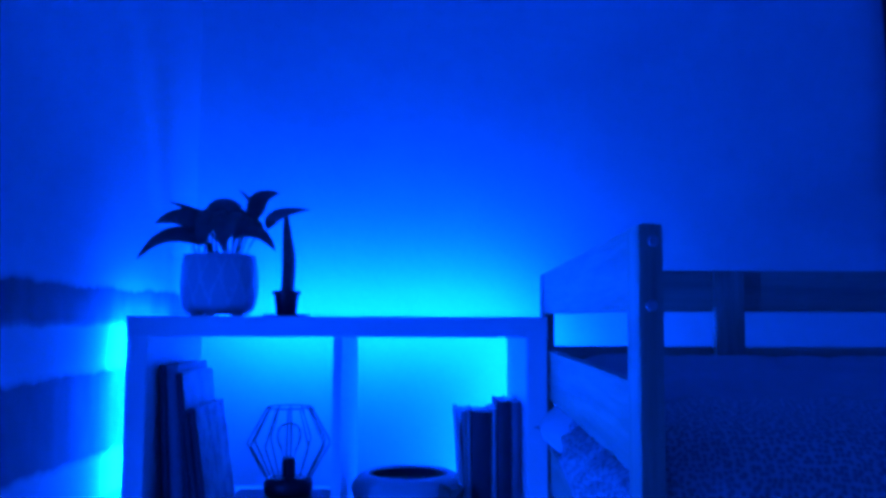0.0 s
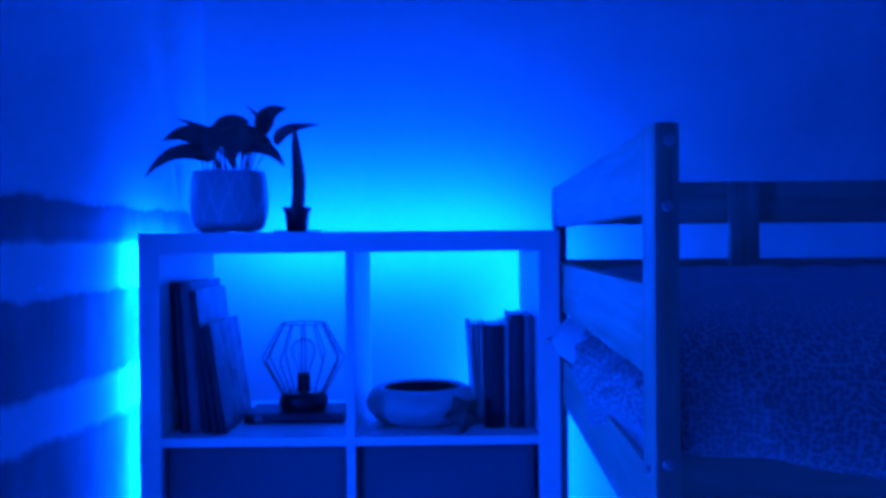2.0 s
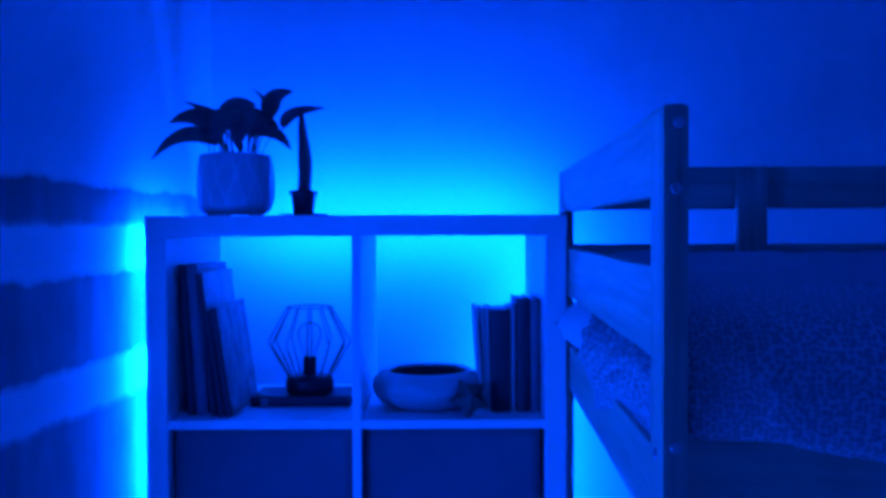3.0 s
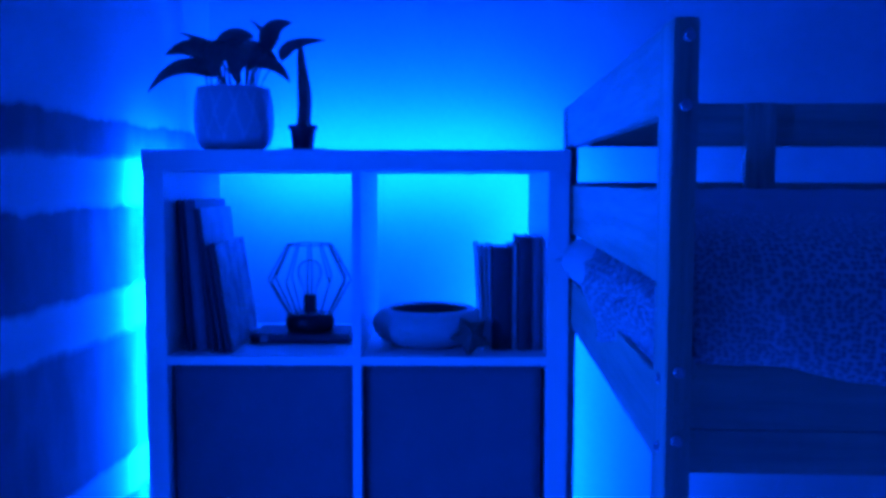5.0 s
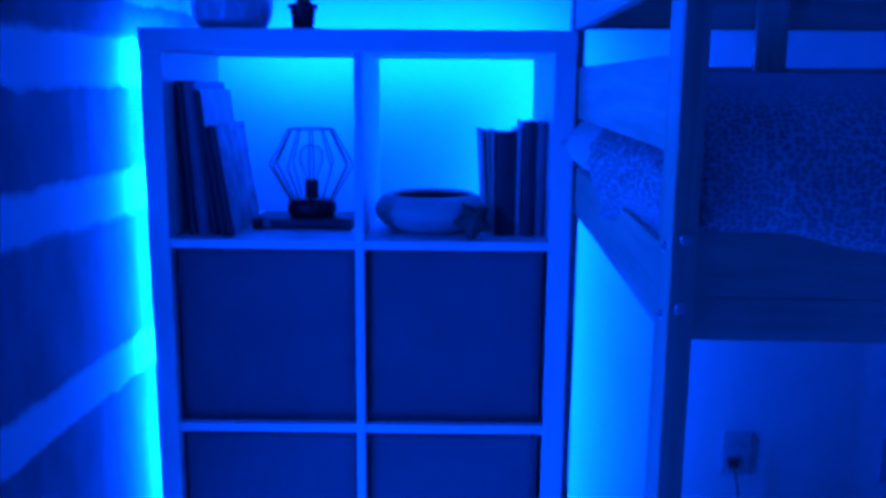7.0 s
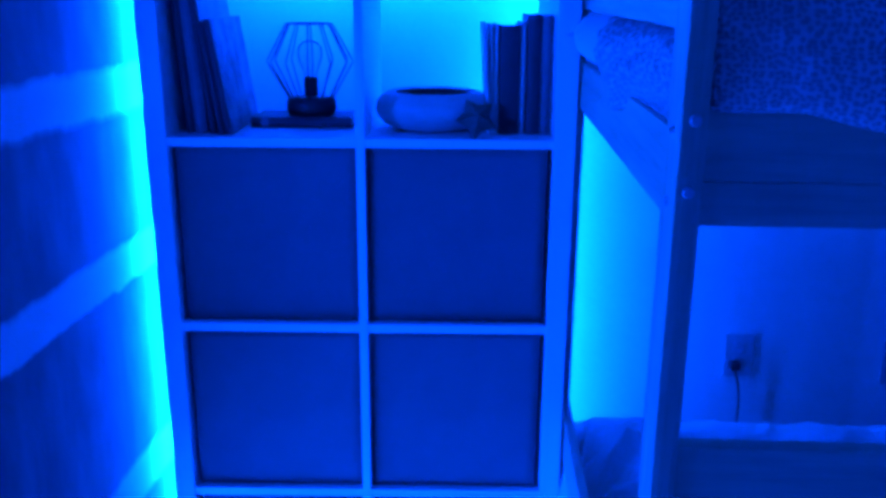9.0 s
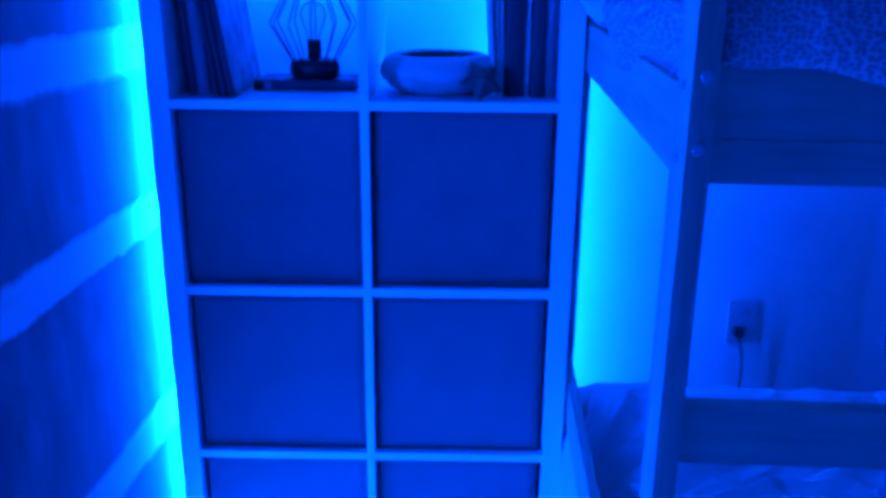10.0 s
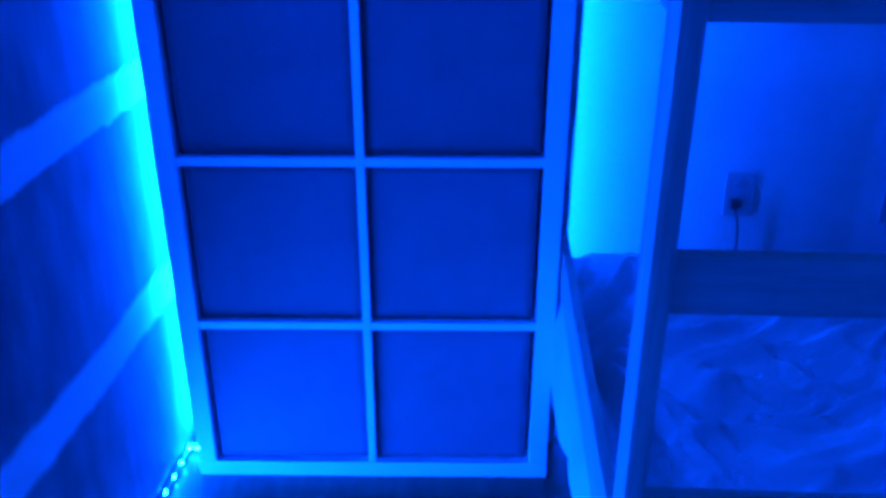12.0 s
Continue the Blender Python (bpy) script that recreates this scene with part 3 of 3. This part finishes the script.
leaf((0.005, 0.030, 0.180), (0.030, 0.040, 0.215), (0.058, 0.045, 0.178), 0.045, (0.1, -0.8, 0.5))
leaf((-0.040, 0.015, 0.175), (-0.018, 0.010, 0.205), (0.012, -0.005, 0.172), 0.046, (0.0, -0.9, 0.5))
leaf((0.040, 0.030, 0.160), (0.055, 0.035, 0.200), (0.078, 0.035, 0.168), 0.034, (0.1, -0.9, 0.4))
for k in range(20):
    a = k * 2.4
    x, y = (0.022 + 0.0013 * k) * math.cos(a), 0.027 * math.sin(a)
    line = bend((x, y, 0.097), (x * 1.15, y * 1.2, 0.125), (x * 1.2 + 0.010 * math.sin(k * 5), y, 0.160), 5)
    part("stalk", tube(bmesh.new(), line, 0.0015, 5), STEM, plant, smooth=True)

# ---- small succulent ----
spiky = thing("succulent", pose(-0.110, 0.10, H), "tall dark column succulent in a small black pot on a saucer", "plant")
part("saucer", lathe([(0.0, 0.0), (0.03, 0.0), (0.046, 0.003), (0.047, 0.0045), (0.044, 0.0045), (0.03, 0.002), (0.0, 0.002)], 32), PLASTIC, spiky, smooth=True)
part("pot", lathe([(0.0, 0.0025), (0.0195, 0.0025), (0.0235, 0.041), (0.027, 0.041), (0.0275, 0.049), (0.025, 0.049), (0.023, 0.043), (0.0, 0.042)], 32), PLASTIC, spiky, "small black plastic pot")
part("soil", lathe([(0.0, 0.0445), (0.0235, 0.044)], 16), SOIL, spiky)


def column():
    """A ribbed tapering column with small teeth on its ribs."""
    bm = bmesh.new()
    ribs, n = 5, 44
    rings = []
    for k in range(n + 1):
        t = k / n
        r = 0.0122 * (1 - 0.06 * math.sin(t * 11)) * (1 - t ** 4) ** 0.75 * (1 - 0.22 * t) + 0.0006
        c = Vector((0.003 * math.sin(t * 5), 0, 0.043 + 0.160 * t))
        ring = []
        for i in range(ribs * 4):
            a = 2 * math.pi * i / (ribs * 4) + 0.3
            q = r * (1 + (0.14 + (0.12 if k % 3 == 0 else 0)) * (1 if i % 4 == 0 else -0.4 if i % 4 == 2 else 0))
            ring.append(bm.verts.new(c + Vector((q * math.cos(a), q * math.sin(a), 0))))
        rings.append(ring)
    m = ribs * 4
    for lo, hi in zip(rings, rings[1:]):
        for i in range(m):
            bm.faces.new((lo[i], lo[(i + 1) % m], hi[(i + 1) % m], hi[i]))
    bm.faces.new(rings[-1])
    return bm


part("column", column(), SPIKE, spiky)

# ---- books ----
CELL = H - T - C  # top of the upper shelf boards


def book(label, x, y, lean, thick, high, deep, cover, group, z=CELL + 0.001, spin=0.0, pale=None):
    """A hardback on its foot, spine towards -y; x is the left foot of its spine."""
    ob = thing("book", pose(x, y, z, 0, lean, spin), label, "book", group)
    c = 0.002
    bm = bmesh.new()
    box(bm, 0, c, 0.004, deep, 0, high, 0.0006, 1)
    part("front_cover", bm, pale or cover, ob)
    part("back_cover", box(bmesh.new(), thick - c, thick, 0.004, deep, 0, high, 0.0006, 1), pale or cover, ob)
    bm = bmesh.new()
    n = 8
    prof = [(thick * k / n, 0.004 - 0.004 * math.sin(math.pi * k / n)) for k in range(n + 1)]
    lo = [bm.verts.new((px, py, 0)) for px, py in prof] + [bm.verts.new((px, py + 0.002, 0)) for px, py in prof[::-1]]
    hi = [bm.verts.new((v.co.x, v.co.y, high)) for v in lo]
    k = len(lo)
    for i in range(k):
        bm.faces.new((lo[i], lo[(i + 1) % k], hi[(i + 1) % k], hi[i]))
    bm.faces.new(lo[::-1])
    bm.faces.new(hi)
    part("spine", bm, cover, ob)
    part("pages", box(bmesh.new(), c + 0.0003, thick - c - 0.0003, 0.006, deep - 0.004, 0.003, high - 0.003, 0), PAPER, ob)
    return ob


LEFT_BOOKS, RIGHT_BOOKS = "books leaning in the left compartment", "books standing in the right compartment"
book("tall dark hardback book leaning at the compartment wall", -0.322, 0.050, -3.2, 0.014, 0.282, 0.22, CLOTH_DARK, LEFT_BOOKS)
book("tall grey hardback book leaning beside another", -0.307, 0.052, -3.8, 0.022, 0.281, 0.22, CLOTH_MID, LEFT_BOOKS)
book("black spined picture book with a pale cover", -0.277, 0.040, -5.8, 0.013, 0.267, 0.23, CLOTH_DARK, LEFT_BOOKS, pale=COVER_PALE)
book("small dark book leaning in a row", -0.259, 0.030, -7.8, 0.012, 0.200, 0.17, CLOTH_DARK, LEFT_BOOKS)
book("small book with a pale patterned cover", -0.2455, 0.028, -8.2, 0.012, 0.204, 0.23, CLOTH_DARK, LEFT_BOOKS, pale=COVER_WORN)
book("thin pale booklet leaning away from dark books", 0.2275, 0.070, -3.6, 0.0085, 0.198, 0.14, PAPER, RIGHT_BOOKS)
book("thin pale paper booklet in a fanned row", 0.2365, 0.078, -2.2, 0.006, 0.194, 0.13, PAPER, RIGHT_BOOKS)
book("thin pale paper booklet against a dark book", 0.2425, 0.074, -0.8, 0.0055, 0.196, 0.13, PAPER, RIGHT_BOOKS)
book("thick black hardback book", 0.2485, 0.068, 0, 0.037, 0.194, 0.15, CLOTH_DARK, RIGHT_BOOKS)
# Pale paper stands in for light coming through the gap between dark books.
book("thin pale book standing in for a lit gap between dark books", 0.2862, 0.074, 0, 0.0095, 0.200, 0.12, PAPER, RIGHT_BOOKS)
book("black hardback book with a worn spine", 0.2975, 0.066, 0, 0.025, 0.214, 0.15, CLOTH_DARK, RIGHT_BOOKS)
book("dark grey hardback book at the compartment wall", 0.3235, 0.068, 0, 0.018, 0.212, 0.15, CLOTH_MID, RIGHT_BOOKS)
flat = book("dark closed book lying flat under the lamp", -0.221, 0.13, 0, 0.019, 0.193, 0.12, CLOTH_DARK, LEFT_BOOKS)
part("spine_label", box(bmesh.new(), 0.0025, 0.0165, -0.0007, 0.0003, 0.020, 0.034, 0), CLOTH_MID, flat, "grey worn spine label")
flat.matrix_world = pose(-0.221, 0.125, CELL + 0.020, 0, 90, 0)

# ---- wire lamp ----
LX, LY, LZ = -0.113, 0.185, CELL + 0.0205
lamp = thing("table_lamp", pose(LX, LY, LZ), "black wire cage lamp with a clear bulb, switched off", "lamp")
part("base", lathe([(0.0, 0.0), (0.040, 0.0), (0.046, 0.004), (0.049, 0.012), (0.048, 0.024), (0.044, 0.032), (0.038, 0.035), (0.0, 0.036)], 40), BLACK, lamp, "black rounded lamp base", smooth=True)
part("socket", lathe([(0.0, 0.034), (0.0135, 0.034), (0.0135, 0.070), (0.011, 0.0715), (0.0, 0.0715)], 24), BLACK, lamp)
cage = part("cage", tube(bmesh.new(), [(0.044 * math.cos(k * math.pi / 24), 0.044 * math.sin(k * math.pi / 24), 0.172) for k in range(49)], 0.0015, 6), BLACK, lamp, "black wire cage")
for k in range(12):
    a = 2 * math.pi * k / 12 + 0.10
    c, s = math.cos(a), math.sin(a)
    part("wire", tube(bmesh.new(), [(0.044 * c, 0.044 * s, 0.172), (0.0815 * c, 0.0815 * s, 0.104), (0.082 * c, 0.082 * s, 0.100), (0.042 * c, 0.042 * s, 0.030)], 0.0016, 6), BLACK, cage)
bulb = part("bulb", lathe([(0.011, 0.0715), (0.012, 0.077), (0.018, 0.092), (0.023, 0.106), (0.0245, 0.117), (0.0225, 0.129), (0.014, 0.138), (0.0, 0.142)], 28), GLASS, lamp, "clear glass bulb", smooth=True)
bulb.visible_shadow = False

# ---- bowl and star ----
bowl = thing("bowl", pose(0.128, 0.14, CELL), "squat round pale stoneware bowl with a wide mouth", "bowl")
part("body", lathe([(0.0000, 0.0021), (0.0663, 0.0021), (0.0749, 0.0042), (0.0942, 0.0135), (0.1070, 0.0281), (0.1113, 0.0406), (0.1081, 0.0541), (0.0984, 0.0655), (0.0867, 0.0718), (0.0813, 0.0723), (0.0786, 0.0707), (0.0776, 0.0666)], 56), STONE, bowl, smooth=True)
part("hollow", lathe([(0.0776, 0.0666), (0.0877, 0.0541), (0.0920, 0.0416), (0.0856, 0.0260), (0.0642, 0.0125), (0.0000, 0.0104)], 48), HOLLOW, bowl, smooth=True)


def star():
    """A folded five-pointed star, thick at its middle."""
    bm = bmesh.new()
    f, b = bm.verts.new((0, -0.020, 0)), bm.verts.new((0, 0.020, 0))
    rim = []
    for k in range(10):
        a = math.pi * k / 5 + math.pi / 2
        r = 0.041 if k % 2 == 0 else 0.025
        rim.append(bm.verts.new((r * math.cos(a), 0.003 * math.sin(k * 2), r * math.sin(a))))
    for k in range(10):
        bm.faces.new((f, rim[k], rim[(k + 1) % 10]))
        bm.faces.new((b, rim[(k + 1) % 10], rim[k]))
    return bm


ornament = part("star_ornament", star(), BARK)
ornament.matrix_world = pose(0.207, 0.034, CELL + 0.034, -28, -22, 22)
tagged(ornament, "dark folded wooden star leaning on the bowl", "ornament")

# ---- wall socket and plug ----
SX, SZ = 0.904, 0.458
outlet = thing("wall_socket", pose(SX, BACK, SZ), "rectangular wall socket plate with one plug in it", "socket")
part("plate", box(bmesh.new(), -0.037, 0.037, -0.006, -0.0005, -0.058, 0.058, 0.002), PLATE, outlet)
for dz in (0.022, -0.022):
    part("receptacle", lathe([(0.0, 0.0), (0.016, 0.0), (0.016, 0.0015), (0.0, 0.0015)], 20), COVER_PALE, outlet).matrix_basis = pose(0, -0.006, dz, 90, 0, 0)
plug = thing("plug", pose(SX - 0.012, BACK - 0.0085, SZ - 0.022), "black plug with a cable hanging down the wall", "plug")
part("plug_body", box(bmesh.new(), -0.013, 0.013, -0.022, 0, -0.011, 0.012, 0.005, 3), PLASTIC, plug)
part("cable", tube(bmesh.new(), bend((0, -0.016, -0.010), (0.022, -0.016, -0.06), (0.020, -0.012, -0.16), 12), 0.0028, 8), PLASTIC, plug, smooth=True)

second = copy_thing(outlet, pose(1.310, BACK, 0.440))
tagged(second, "rectangular wall socket plate behind the lower bunk")

# ---- curtain ----
def drape_at(s, t):
    x = 1.312 + 0.55 * s - 0.006 * (1 - t)
    return (x, BACK - 0.035 - 0.016 * math.sin(s * 42) - 0.006 * math.sin(s * 19 + t), 2.46 - 0.90 * t)


curtain = part("curtain", sheet_grid(110, 20, drape_at), DRAPE, smooth=True)
solid = curtain.modifiers.new("thick", "SOLIDIFY")
solid.thickness = 0.003
tagged(curtain, "dark cloth curtain hanging against the wall", "curtain")
rod = part("curtain_rod", tube(bmesh.new(), [(1.20, BACK - 0.04, 2.465), (1.95, BACK - 0.04, 2.465)], 0.008, 12), BLACK)
tagged(rod, "thin black metal curtain rod under the ceiling", "curtain rod")
